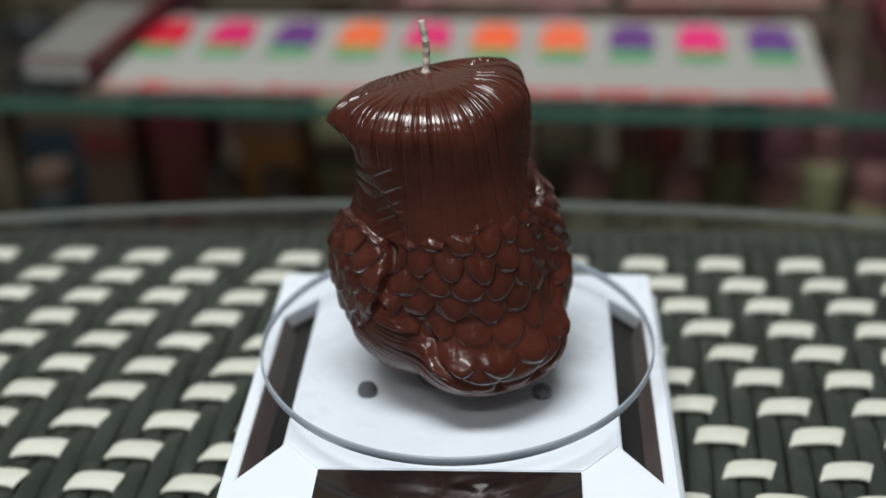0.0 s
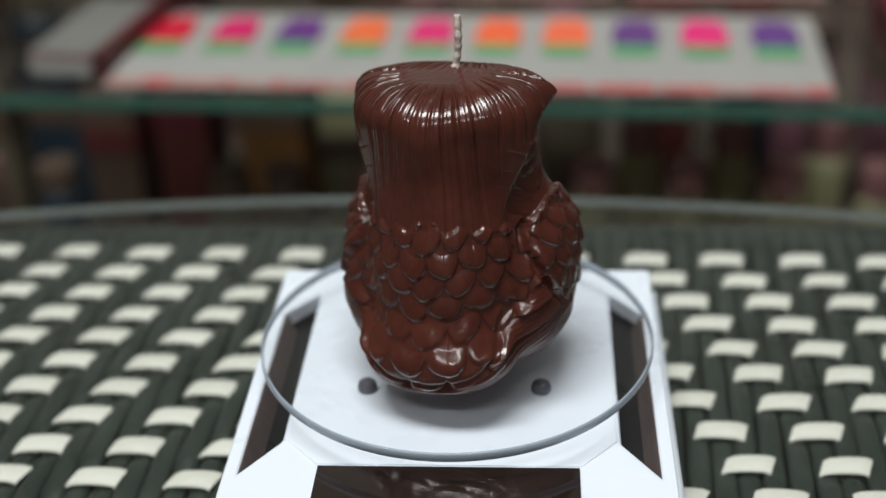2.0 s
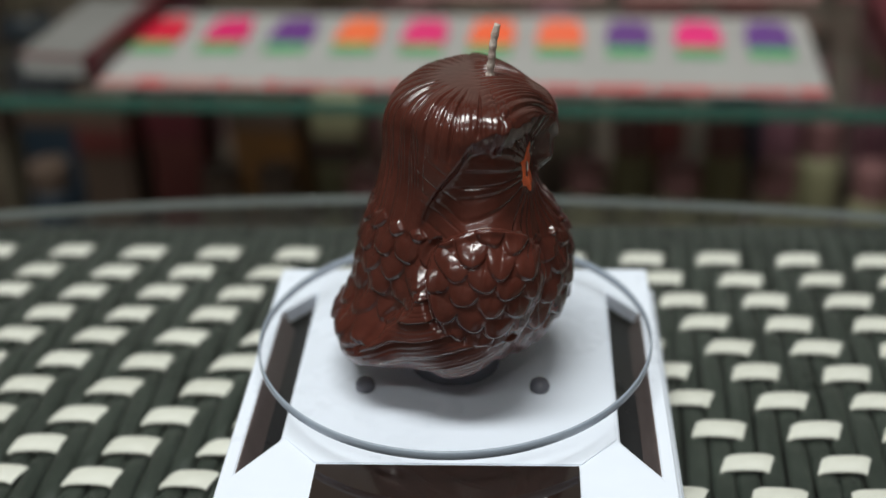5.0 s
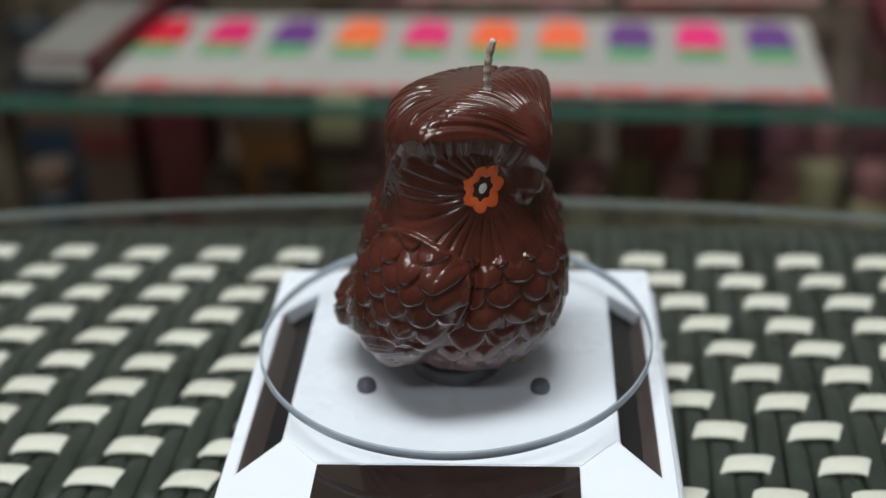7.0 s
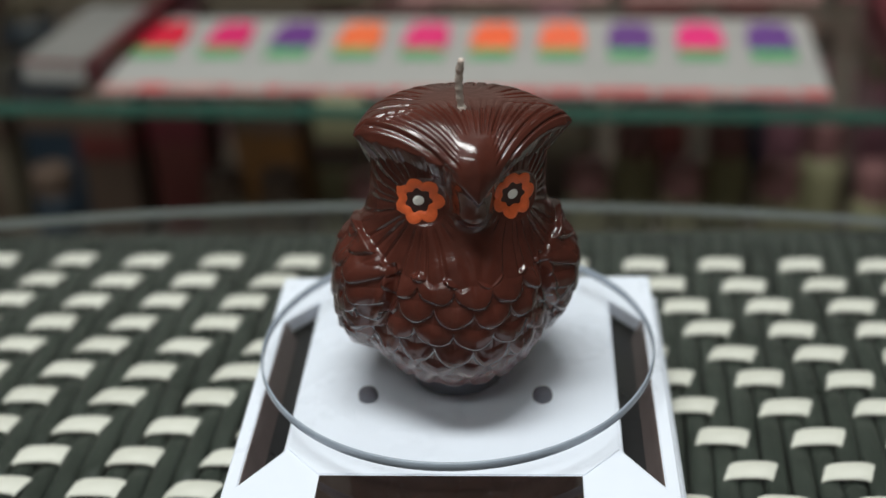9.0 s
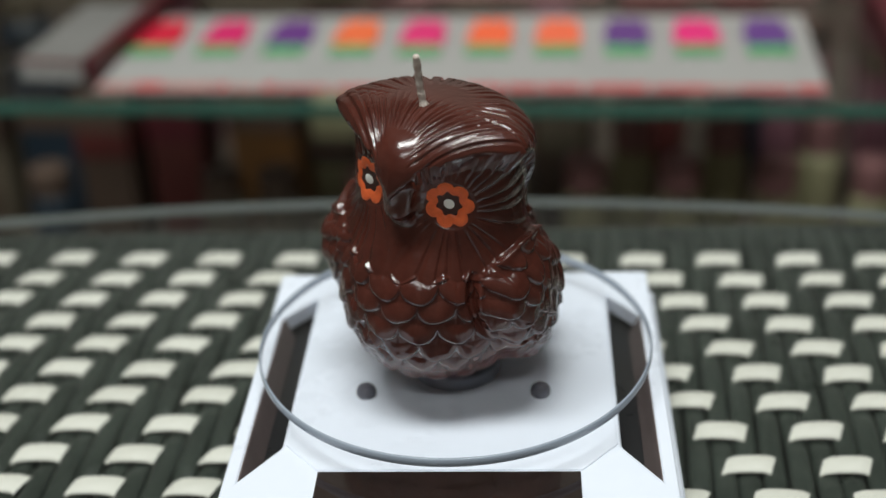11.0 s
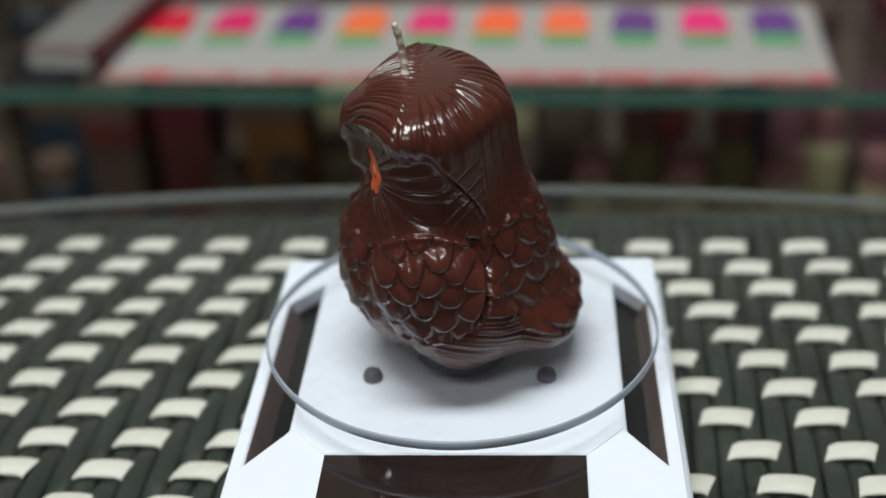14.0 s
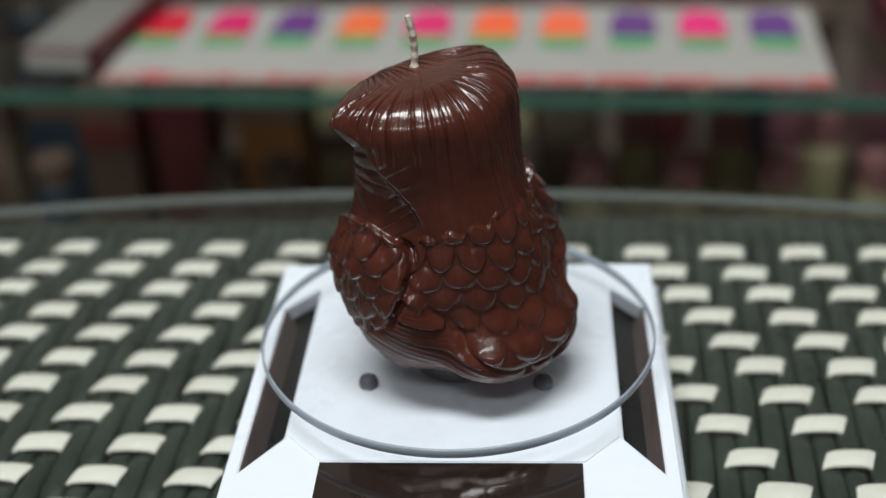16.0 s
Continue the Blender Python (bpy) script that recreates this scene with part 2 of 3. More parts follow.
    while y < 0.128:
        part("border_strand", box(-0.42, 0.42, y, y + 0.0048, -0.009, -0.0015, 0.0012), STRAND_DARK, t)
        y += 0.0052
    return t


TABLE = table()


def glass_top():
    r = 0.9438
    g = part("glass_top", lathe([(0, 0.0014), (r - 0.0013, 0.0014), (r - 0.0013, 0.006), (0, 0.006)], 360), GREEN_GLASS, TABLE, "clear greenish round glass sheet")
    g.matrix_basis = pose(-0.0252, -0.8056, 0.0008)
    rim = part("ground_edge", lathe([(r - 0.0012, 0.0026), (r, 0.003), (r, 0.0052), (r - 0.0012, 0.006), (r - 0.0012, 0.0026)], 360), RIM, g, "ground pale glass edge")


glass_top()


# ---- turntable ----
DISC_Z = 0.036


def turntable():
    t = tagged(empty("display_turntable", pose(0, 0, 0.006)), "white plastic solar display turntable with a clear glass disc", "turntable")

    def put(name, bm, m, parent=t, label="", smooth=False, z=0.006):
        ob = part(name, bm, m, parent, label, smooth)
        ob.matrix_basis = pose(0, 0, -z) if parent == t else Matrix()
        return ob

    skirt = slab([[(-0.058, -0.086), (0.058, -0.086), (0.058, 0.054), (-0.058, 0.054)]], 0.0061, 0.0165, 0.0018, 3)
    put("skirt", skirt, WHITE_PLASTIC)
    c, o, e = 0.0425, 0.0515, 0.0552
    yb, yf = 0.0495, -0.083
    polys = []
    polys.append([(-c, yf), (c, yf), (c, -0.035), (c, 0.036), (c, yb), (-c, yb), (-c, 0.036), (-c, -0.035)])
    for q in (-1, 1):
        polys.append([(q * c, yf), (q * o, yf), (q * o, -0.048), (q * c, -0.035)])
        polys.append([(q * c, 0.036), (q * o, 0.025), (q * o, yb), (q * c, yb)])
        polys.append([(q * o, yf), (q * e, yf), (q * e, yb), (q * o, yb), (q * o, 0.025), (q * o, -0.048)])
    put("top_plate", slab(polys, 0.0205, 0.026, 0.0009, 3), WHITE_PLASTIC)
    put("under_rim", slab([[(-e - 0.001, yf - 0.001), (e + 0.001, yf - 0.001), (e + 0.001, yb + 0.001), (-e - 0.001, yb + 0.001)]], 0.0166, 0.0178, 0.0004, 2), WHITE_PLASTIC)
    for q in (-1, 1):
        x0, x1 = sorted((q * 0.0526, q * 0.0546))
        put("side_wall", box(x0, x1, yf + 0.001, yb - 0.001, 0.0178, 0.0204), WHITE_PLASTIC)
        x0, x1 = sorted((q * 0.0412, q * 0.0522))
        put("well", box(x0, x1, -0.052, 0.04, 0.018, 0.0184), BLACK_PLASTIC, label="black inside of the side slot")
        bm = bmesh.new()
        vs = [bm.verts.new(p) for p in ((q * 0.0513, -0.049, 0.0255), (q * 0.0513, 0.026, 0.0255), (q * 0.0485, 0.026, 0.0186), (q * 0.0485, -0.049, 0.0186),
                                         (q * 0.0517, -0.049, 0.0255), (q * 0.0517, 0.026, 0.0255), (q * 0.0489, 0.026, 0.0186), (q * 0.0489, -0.049, 0.0186))]
        for f in ((0, 1, 2, 3), (4, 5, 6, 7), (0, 1, 5, 4), (2, 3, 7, 6), (0, 3, 7, 4), (1, 2, 6, 5)):
            bm.faces.new([vs[i] for i in f])
        put("side_strip", bm, BROWN_MIRROR, label="smoky brown strip in the side slot")
    panel = put("solar_panel", box(-0.032, 0.032, -0.079, -0.0456, 0.0262, 0.0268, 0.0002), SOLAR, label="glossy dark brown solar panel")
    for x in (-0.0232, 0.0227):
        put("screw", lathe([(0, 0.0262), (0.0026, 0.0262), (0.0027, 0.0275), (0.0022, 0.0288), (0.0012, 0.0294), (0, 0.0295)], 24, x, -0.0132), GREY_PLASTIC, smooth=True,
            label="small round grey plastic knob")
    put("spindle", lathe([(0, 0.0262), (0.0122, 0.0262), (0.0122, 0.0300), (0.0116, 0.0305), (0.0100, 0.0305), (0.0095, 0.0328), (0, 0.0328)], 48), HUB,
        label="grey plastic hub under the disc", smooth=False)
    put("raised_deck", slab([[(-0.0415, -0.0345), (-0.0325, -0.0445), (0.0325, -0.0445), (0.0415, -0.0345), (0.0415, 0.048), (-0.0415, 0.048)]], 0.0255, 0.0264, 0.0003, 2), WHITE_PLASTIC)
    r, z0, z1 = 0.0525, 0.0333, DISC_Z
    disc = put("glass_disc", lathe([(0, z0), (r - 0.0006, z0), (r - 0.0006, z1), (0, z1)], 200), GLASS, label="clear round glass disc")
    part("polished_edge", lathe([(r - 0.0005, z0), (r - 0.0002, z0 + 0.0002), (r, z0 + 0.0006), (r, z1 - 0.0005), (r - 0.0002, z1 - 0.0002), (r - 0.0005, z1), (r - 0.0005, z0)], 200),
         FROSTED, disc, "pale ground edge of the disc", True)
    return t, disc


TURNTABLE, DISC = turntable()


# ---- owl candle ----
def brow(x):
    """Height of the brow's lower edge: a point over the beak, rising to each side."""
    return 54.5 + 11.0 * (1 - np.exp(-x / 8.0))


def owl_field(p):
    """Smooth solid of the owl in millimetres: front at -y, foot at z = 0."""
    x, y, z = np.abs(p[..., 0]), p[..., 1], p[..., 2]

    def ell(size, cx, cy, cz, rx, ry, rz, e=2.0, tilt=0.0, yaw=0.0):
        dx, dy, dz = x - cx, y - cy, z - cz
        if yaw:
            dx, dy = dx * cos(yaw) + dy * sin(yaw), -dx * sin(yaw) + dy * cos(yaw)
        if tilt:
            dy, dz = dy * cos(tilt) - dz * sin(tilt), dy * sin(tilt) + dz * cos(tilt)
        q = (np.abs(dx / rx) ** e + np.abs(dy / ry) ** e + np.abs(dz / rz) ** e) ** (1 / e)
        return (q - 1) * size

    def smin(a, b, k):
        h = np.clip(0.5 + 0.5 * (b - a) / k, 0, 1)
        return b + (a - b) * h - k * h * (1 - h)

    def capsule(a, b, ra, rb):
        a, b = np.array(a, float), np.array(b, float)
        ab = b - a
        q = np.stack([x, y, z], -1) - a
        t = np.clip((q @ ab) / (ab @ ab), 0, 1)
        return np.linalg.norm(q - t[..., None] * ab, axis=-1) - (ra + (rb - ra) * t)

    def smax(a, b, k):
        return -smin(-a, -b, k)

    body = ell(24.0, 0, -3.8, 22.1, 24.8, 26.8, 28.4, 1.98)
    back = capsule((0, -3.7, 49.6), (0, 13.1, 12.1), 15.4, 13.7)
    tail = ell(8.0, 0, 16.0, 9.1, 19.9, 16.2, 8.9, 2.3, tilt=0.194)
    f = smin(smin(body, back, 8), tail, 5)
    wing = ell(8.0, 20.1, -0.5, 21.1, 10.2, 14.6, 21.1, 2.3, tilt=-0.59, yaw=0.205)
    f = smin(f, wing, 2.2)
    # the column of the head
    q = (np.abs(x / 21.4) ** 2.35 + np.abs((y + 5.4) / 14.5) ** 2.35) ** (1 / 2.35)
    column = smax(smax((q - 1) * 16, z - 64, 4), 28 - z, 3)
    f = smin(f, column, 5)
    # the cap: round behind, drawn to a tip at each side and to a point in front
    cy = -10.8
    front = y < cy
    e = np.where(front, 1.17, 1.42)
    ry = np.where(front, 17.0, 26.4)
    q = (np.abs(x / 27.0) ** e + np.abs((y - cy) / ry) ** e) ** (1 / e)
    top = 71.9 - 2.0 * (x / 26) ** 2 - np.where(y < -10, 0.027 * (y + 10) ** 2, 0) - np.where(y > 0, 0.022 * y ** 2, 0)
    low = brow(x) + np.where(front, 0, -0.2 * (y - cy) - 0.7 * np.clip(y + 3, 0, 40) - 0.04 * np.clip(y + 3, 0, 40) ** 2)
    cap = smax(smax((q - 1) * 18, (z - top) * 0.92, 5.5), (low - z) * 0.9, 1.3)
    # eye hollows below the brow
    sock = ell(8.2, 12.2, -27.2, 51.2, 9.0, 9.3, 8.2, 2.0, yaw=0.6)
    f = smax(f, -sock, 2.2)
    f = smin(f, cap, 0.8 + 6.5 * np.clip((y + 11) / 12, 0, 1))
    beak = capsule((0, -21.2, 61), (0, -22.6, 50.5), 5.6, 3.9)
    f = smin(f, beak, 3.2)
    return np.maximum(f, 0.0 - z)


def owl_surface(dirs, centre, r0=None, span=3.0):
    if r0 is None:
        ts = np.linspace(4, 62, 100)
        best = np.full(dirs.shape[:-1], 4.0)
        for t in ts:
            best = np.where(owl_field(centre + dirs * t) < 0, t, best)
        lo, hi = best, best + 0.62
    else:
        lo, hi = r0 - span, r0 + span
    for _ in range(11):
        m = (lo + hi) / 2
        inside = owl_field(centre + dirs * m[..., None]) < 0
        lo, hi = np.where(inside, m, lo), np.where(inside, hi, m)
    return (lo + hi) / 2


def groove(u, pitch, width, seed=0.0):
    """0 on the ridge to -1 in a narrow groove, a little unevenly spaced."""
    v = u / pitch + 0.18 * np.sin(u / pitch * 1.7 + seed) + 0.1 * np.sin(u / pitch * 4.1 + seed * 2)
    d = np.abs(v - np.round(v)) * pitch
    return -np.exp(-(d / width) ** 2)


def shingles(u, v, w, hz, wob=0.0, lip=0.9):
    """Overlapping rounded feathers whose tips point to -v. 0 to 1, highest at the tips."""
    v = v + wob * np.sin(u * 0.23 + 1.3) + wob * 0.6 * np.sin(u * 0.71)
    h = np.zeros_like(u)
    done = np.zeros(u.shape, bool)
    base = np.floor(v / hz)
    for step in (2, 1, 0, -1):
        k = base + step
        uu = u / w + 0.5 * np.mod(k, 2) + 0.09 * np.sin(k * 12.9)
        du = (uu - np.round(uu)) * 2
        cell = np.sin(np.round(uu) * 37.7 + k * 17.3)
        vb = k * hz - hz * 0.85 * np.sqrt(np.clip(1 - np.abs(du) ** 2.2, 0, 1)) * (1 + 0.1 * cell)
        cover = (v > vb) & ~done
        t = np.clip((v - vb) / (hz * 1.3), 0, 1)
        edge = 1 - (1 - np.clip((v - vb) / lip, 0, 1)) ** 2
        pillow = (1 - du ** 2) * np.clip(1 - (2 * t - 0.6) ** 2, 0, 1)
        vein = np.cos(9 * du * (0.6 + 0.8 * t) + 2 * cell) * (1 - t) * edge
        hh = 0.8 * (1 - t) * (0.35 + 0.65 * edge) * (1 - 0.45 * np.abs(du) ** 2) + 0.62 * pillow * edge + 0.10 * vein - 0.14 * np.exp(-(du / 0.09) ** 2) * t
        h = np.where(cover, hh * (1 + 0.12 * cell), h)
        done |= cover
    return h


def sstep(a, b, t):
    s = np.clip((t - a) / (b - a), 0, 1)
    return s * s * (3 - 2 * s)


def owl_relief(p):
    x, y, z = p[..., 0], p[..., 1], p[..., 2]
    ax = np.abs(x)
    a = np.arctan2(x, -(y + 3))
    s = a * 27.0
    back = np.abs(a) / pi
    # the edge of the head's plumage, low in front and high behind
    zc = 33.0 + 9.5 * back ** 1.4
    zig = 1.1 * (np.abs(np.mod(s / 7.5, 1) - 0.5) * 4 - 1)
    headm = sstep(zc + zig - 0.7, zc + zig + 0.9, z)
    # body feathers, larger in front
    fr = sstep(0.55, 0.42, back)
    rear = np.sign(a) * (pi - np.abs(a)) * 26.0
    scales = shingles(s, z, 9.6, 5.4, 0.5) * fr + shingles(rear, z + 0.1 * y, 8.0, 5.4, 0.7, 1.1) * (1 - fr) * 0.85
    # wings: a round shoulder of small feathers, below it long ones that sweep back and meet under the tail
    dy, dz = y + 5.0, z - 27.5
    q = np.hypot(dy / 14.5, dz / 14.3)
    side = sstep(13.0, 17.0, ax)
    shoulder = sstep(1.03, 0.95, q) * side
    edge_y = np.interp(z, [1, 5, 10, 14, 20, 25, 29, 36], [34.0, 30.5, 25.0, 20.5, 15.5, 12.5, 11.0, 8.0])
    past = (edge_y - y) * 0.72
    sweep = sstep(0.0, 1.0, past) * sstep(-6.0, 0.0, y) * sstep(37, 33, z)
    wingm = np.maximum(shoulder, sweep)
    small = shingles(y * 0.95 + z * 0.3, z * 0.95 - y * 0.3, 7.0, 5.3, 0.7, 1.0) * 0.95
    u = z + 0.36 * y + 0.003 * np.clip(y - 6, 0, 40) ** 2
    saw = 1 - np.mod((u - 3.6) / 5.0, 1)
    bands = (0.15 + 0.85 * saw) * 1.5 * sstep(0, 0.12, 1 - saw) + groove(u, 1.4, 0.22) * 0.13 + 0.45 * np.exp(-((past - 1.3) / 1.1) ** 2) * sstep(13, 18, y)
    mix = sstep(1.04, 0.96, q)
    wings = small * mix + bands * (1 - mix)
    rim = 0.9 * np.exp(-((q - 0.95) / 0.06) ** 2) * side * sstep(-12, 0, dz)
    rim = rim - 1.7 * np.exp(-((q - 1.06) / 0.055) ** 2) * side * sstep(-14, -4, dz)
    rim = rim - 0.9 * np.exp(-((past + 0.7) / 0.6) ** 2) * sstep(12, 16, y) * sstep(30, 24, z) * (1 - shoulder)
    bodyd = scales * (1 - wingm) + wings * wingm + rim
    low = sstep(0.3, 2.5, z)
    bodyd = bodyd * (0.15 + 0.85 * low)
    # crown: a fan of grooves from the brow in front, lines down the back of the head
    bfan = np.arctan2(x, y + 30)
    crown_front = groove(bfan * 30, 2.7, 0.42, 0.7) * 0.7 + groove(bfan * 30, 1.1, 0.2, 2.0) * 0.14
    am = np.arctan2(x, y + 9)
    hb = groove(am * 24 - 0.10 * (z - 60) * np.sign(x) * sstep(0.2, 0.9, np.abs(am)), 4.6, 0.6, 1.9) * (0.3 + 0.5 * sstep(56, 64, z)) + groove(am * 24, 1.3, 0.22, 0.4) * 0.1
    hb = hb * sstep(9, 18, np.hypot(x, y + 9))
    topw = sstep(-14, -6, y)
    crown = crown_front * (1 - topw) + hb * topw
    # face: lines that spread from each eye
    ex, ey, ez = ax - 11.6, y + 19.0, z - 51.6
    lat = ex * 0.84 + ey * 0.54
    ang = np.arctan2(ez, lat)
    er = np.hypot(lat, ez)
    face = groove(ang * 13, 2.9, 0.45, 0.3) * 0.42 * sstep(5.8, 8.5, er) * sstep(0.5, 5.0, brow(ax) - z)
    facem = sstep(3, -3, y) * sstep(1.5, -1.0, z - brow(ax))
    flank = sstep(-3, 3, y) * sstep(60, 57, z)
    swoop = groove(z * 0.75 - y * 0.55, 3.0, 0.4, 0.9) * 0.22 * sstep(12, 4, y)
    lines = face * facem + (1 - facem) * (crown * (1 - flank * sstep(13, 5, y)) + swoop * flank)
    ridge = sstep(0.0, 2.0, ax)
    smooth_front = 1 - sstep(-18.5, -21.5, y) * sstep(6.5, 3.5, ax) * sstep(38, 42, z)
    headd = lines * (0.25 + 0.75 * ridge) * smooth_front + 0.25
    # bare wax round the eyes and on the beak
    calm = sstep(5.4, 6.4, er)
    headd = headd * np.where((y < -8) & (z < 59), calm, 1.0)
    headm = headm * (1 - shoulder)
    d = bodyd * (1 - headm) + headd * headm
    return d * sstep(0.2, 2.0, z)


LEAN, PITCH, YAW = radians(3.3), radians(0.75), radians(6.43)


def seat(p):
    """Owl millimetres to metres on the disc: it leans a little to one side, is turned and stands off the axis."""
    x, y, z = p[..., 0], p[..., 1], p[..., 2]
    x, z = x * cos(LEAN) + z * sin(LEAN), z * cos(LEAN) - x * sin(LEAN)
    y, z = y * cos(PITCH) + z * sin(PITCH), z * cos(PITCH) - y * sin(PITCH)
    return np.stack([x * cos(YAW) - y * sin(YAW) - 1.99, x * sin(YAW) + y * cos(YAW) - 0.84, z], -1) / 1000


OWL_C = np.array([0.0, -3.0, 33.0])


def owl_candle():
    root = tagged(empty("owl_candle", pose(0, 0, DISC_Z)), "unlit chocolate brown wax owl candle standing on a glass disc", "candle")
    na, ne = 720, 540

    def grid(na, ne):
        th = np.linspace(0, 2 * pi, na, endpoint=False)
        ph = np.linspace(-pi / 2 + 0.004, pi / 2 - 0.004, ne)
        t, e = np.meshgrid(th, ph)
        return np.stack([np.cos(e) * np.sin(t), -np.cos(e) * np.cos(t), np.sin(e)], -1)

    ca, ce = 155, 106
    r = owl_surface(grid(ca, ce), OWL_C)
    ti = np.arange(na) / na * ca
    ei = np.arange(ne) / (ne - 1) * (ce - 1)
    i0, j0 = np.floor(ti).astype(int), np.minimum(np.floor(ei).astype(int), ce - 2)
    ft, fe = ti - i0, (ei - j0)[:, None]
    i1 = (i0 + 1) % ca
    rr = (r[j0][:, i0] * (1 - ft) + r[j0][:, i1] * ft) * (1 - fe) + (r[j0 + 1][:, i0] * (1 - ft) + r[j0 + 1][:, i1] * ft) * fe
    dirs = grid(na, ne)
    rad = owl_surface(dirs, OWL_C, rr, 4.0)
    pts = OWL_C + dirs * rad[..., None]
    eps = 0.15
    g = np.stack([owl_field(pts + np.array(v) * eps) - owl_field(pts - np.array(v) * eps) for v in ((1, 0, 0), (0, 1, 0), (0, 0, 1))], -1)
    nrm = g / np.maximum(np.linalg.norm(g, axis=-1, keepdims=True), 1e-6)
    d = owl_relief(pts) * sstep(0.2, 0.5, np.sum(nrm * dirs, -1))
    pts = pts + nrm * d[..., None]
    pts[..., 2] = np.maximum(pts[..., 2], 0.0)
    verts = seat(pts.reshape(-1, 3))
    verts[:, 2] = np.maximum(verts[:, 2], 0.0)
    idx = np.arange(na * ne).reshape(ne, na)
    nx = np.roll(idx, -1, 1)
    quads = np.stack([idx[:-1], nx[:-1], nx[1:], idx[1:]], -1).reshape(-1, 4)
    me = bpy.data.meshes.new("wax_body")
    faces = quads.tolist() + [idx[0][::-1].tolist(), idx[-1].tolist()]
    me.from_pydata(verts.tolist(), [], faces)
    me.materials.append(WAX)
    me.polygons.foreach_set("use_smooth", [True] * len(me.polygons))
    me.update()
    body = new("wax_body", me)
    body.parent = root

    def on_wax(q, axis, out):
        """The places on the wax below the points q, looking against axis, lifted by out."""
        lo, hi = np.full(len(q), -9.0), np.full(len(q), 9.0)
        for _ in range(22):
            m = (lo + hi) / 2
            inside = owl_field(q + axis * m[:, None]) < 0
            lo, hi = np.where(inside, m, lo), np.where(inside, hi, m)
        return seat(q + axis * (lo + out)[:, None])

    for sgn in (-1, 1):
        yaw = 0.6 * sgn
        axis = np.array([sin(yaw), -cos(yaw), 0.02])
        axis /= np.linalg.norm(axis)
        right = np.array([cos(yaw), sin(yaw), 0.0])
        up = np.cross(right, axis) * -1
        up = up if up[2] > 0 else -up
        c = np.array([12.3 * sgn - 0.9, -19.2, 51.8])

        def disc_mesh(rin, rout, lobes, wob, out, thick, rot=0.0, n=84):
            bm = bmesh.new()
            rings = []
            b = 2 * pi * np.arange(n) / n
            ro = rout * (1 + wob * np.abs(np.cos(lobes * b / 2 + rot)) - wob * 0.5)
            ri = rin * (1 + wob * 0.5 * np.cos(lobes * b + 0.6)) if rin else 0.0 * b
            for f in (0.0, 0.12, 0.3, 0.5, 0.7, 0.88, 1.0):
                rad_ = (ri + (ro - ri) * f)[:, None]
                lift = out + thick * (1 - (2 * f - 1) ** 4 if rin else 1 - f ** 4)
                q = c + right * rad_ * np.cos(b)[:, None] * 0.96 + up * rad_ * np.sin(b)[:, None]
                rings.append([bm.verts.new(v) for v in on_wax(q, axis, lift)])
            for r0, r1 in zip(rings, rings[1:]):
                for i in range(n):
                    bm.faces.new((r0[i], r0[(i + 1) % n], r1[(i + 1) % n], r1[i]))
            bmesh.ops.remove_doubles(bm, verts=bm.verts, dist=1e-7)
            return bm

        eye = part("eye", disc_mesh(2.9, 5.6, 7, 0.26, 0.02, 0.32), ORANGE, root, "scalloped orange painted ring round the eye", True)
        part("iris", disc_mesh(0, 3.0, 7, 0.0, 0.0, 0.18), DARK_DOT, eye, "dark brown iris", True)
        part("pupil", disc_mesh(0, 1.3, 3, 0.0, 0.22, 0.35), WHITE_DOT, eye, "small white painted dot", True)
    # wick: a stiff waxed string, leaning and kinked at its end
    base = on_wax(np.array([[-0.7, -11.2, 71.0]]), np.array([0, 0, 1.0]), -0.6)[0]
    pts_, rad_ = [], []
    for i in range(26):
        f = i / 25
        pts_.append((base[0] - 0.0006 * sin(f * 3.2), base[1] - 0.0012 * f - 0.0009 * f ** 4, base[2] + 0.0135 * f))
        rad_.append(0.00092 * (1 + 0.10 * sin(f * 33)) * (1.35 if i < 2 else 1.0) * (0.8 if i > 23 else 1))
    part("wick", tube(pts_, rad_, 14), WICK, root, "short white waxed cotton wick with dark specks", True)
    return root


OWL = owl_candle()


# ---- the glass shelf behind, with its goods ----
SHELF = pose(0.0011, 0.3034, -0.03, 0, 0, -3.3)


def shelf_place(ob, x, y, z=0.0, rz=0.0):
    ob.matrix_world = SHELF @ pose(x, y, z, 0, 0, rz)
    return ob


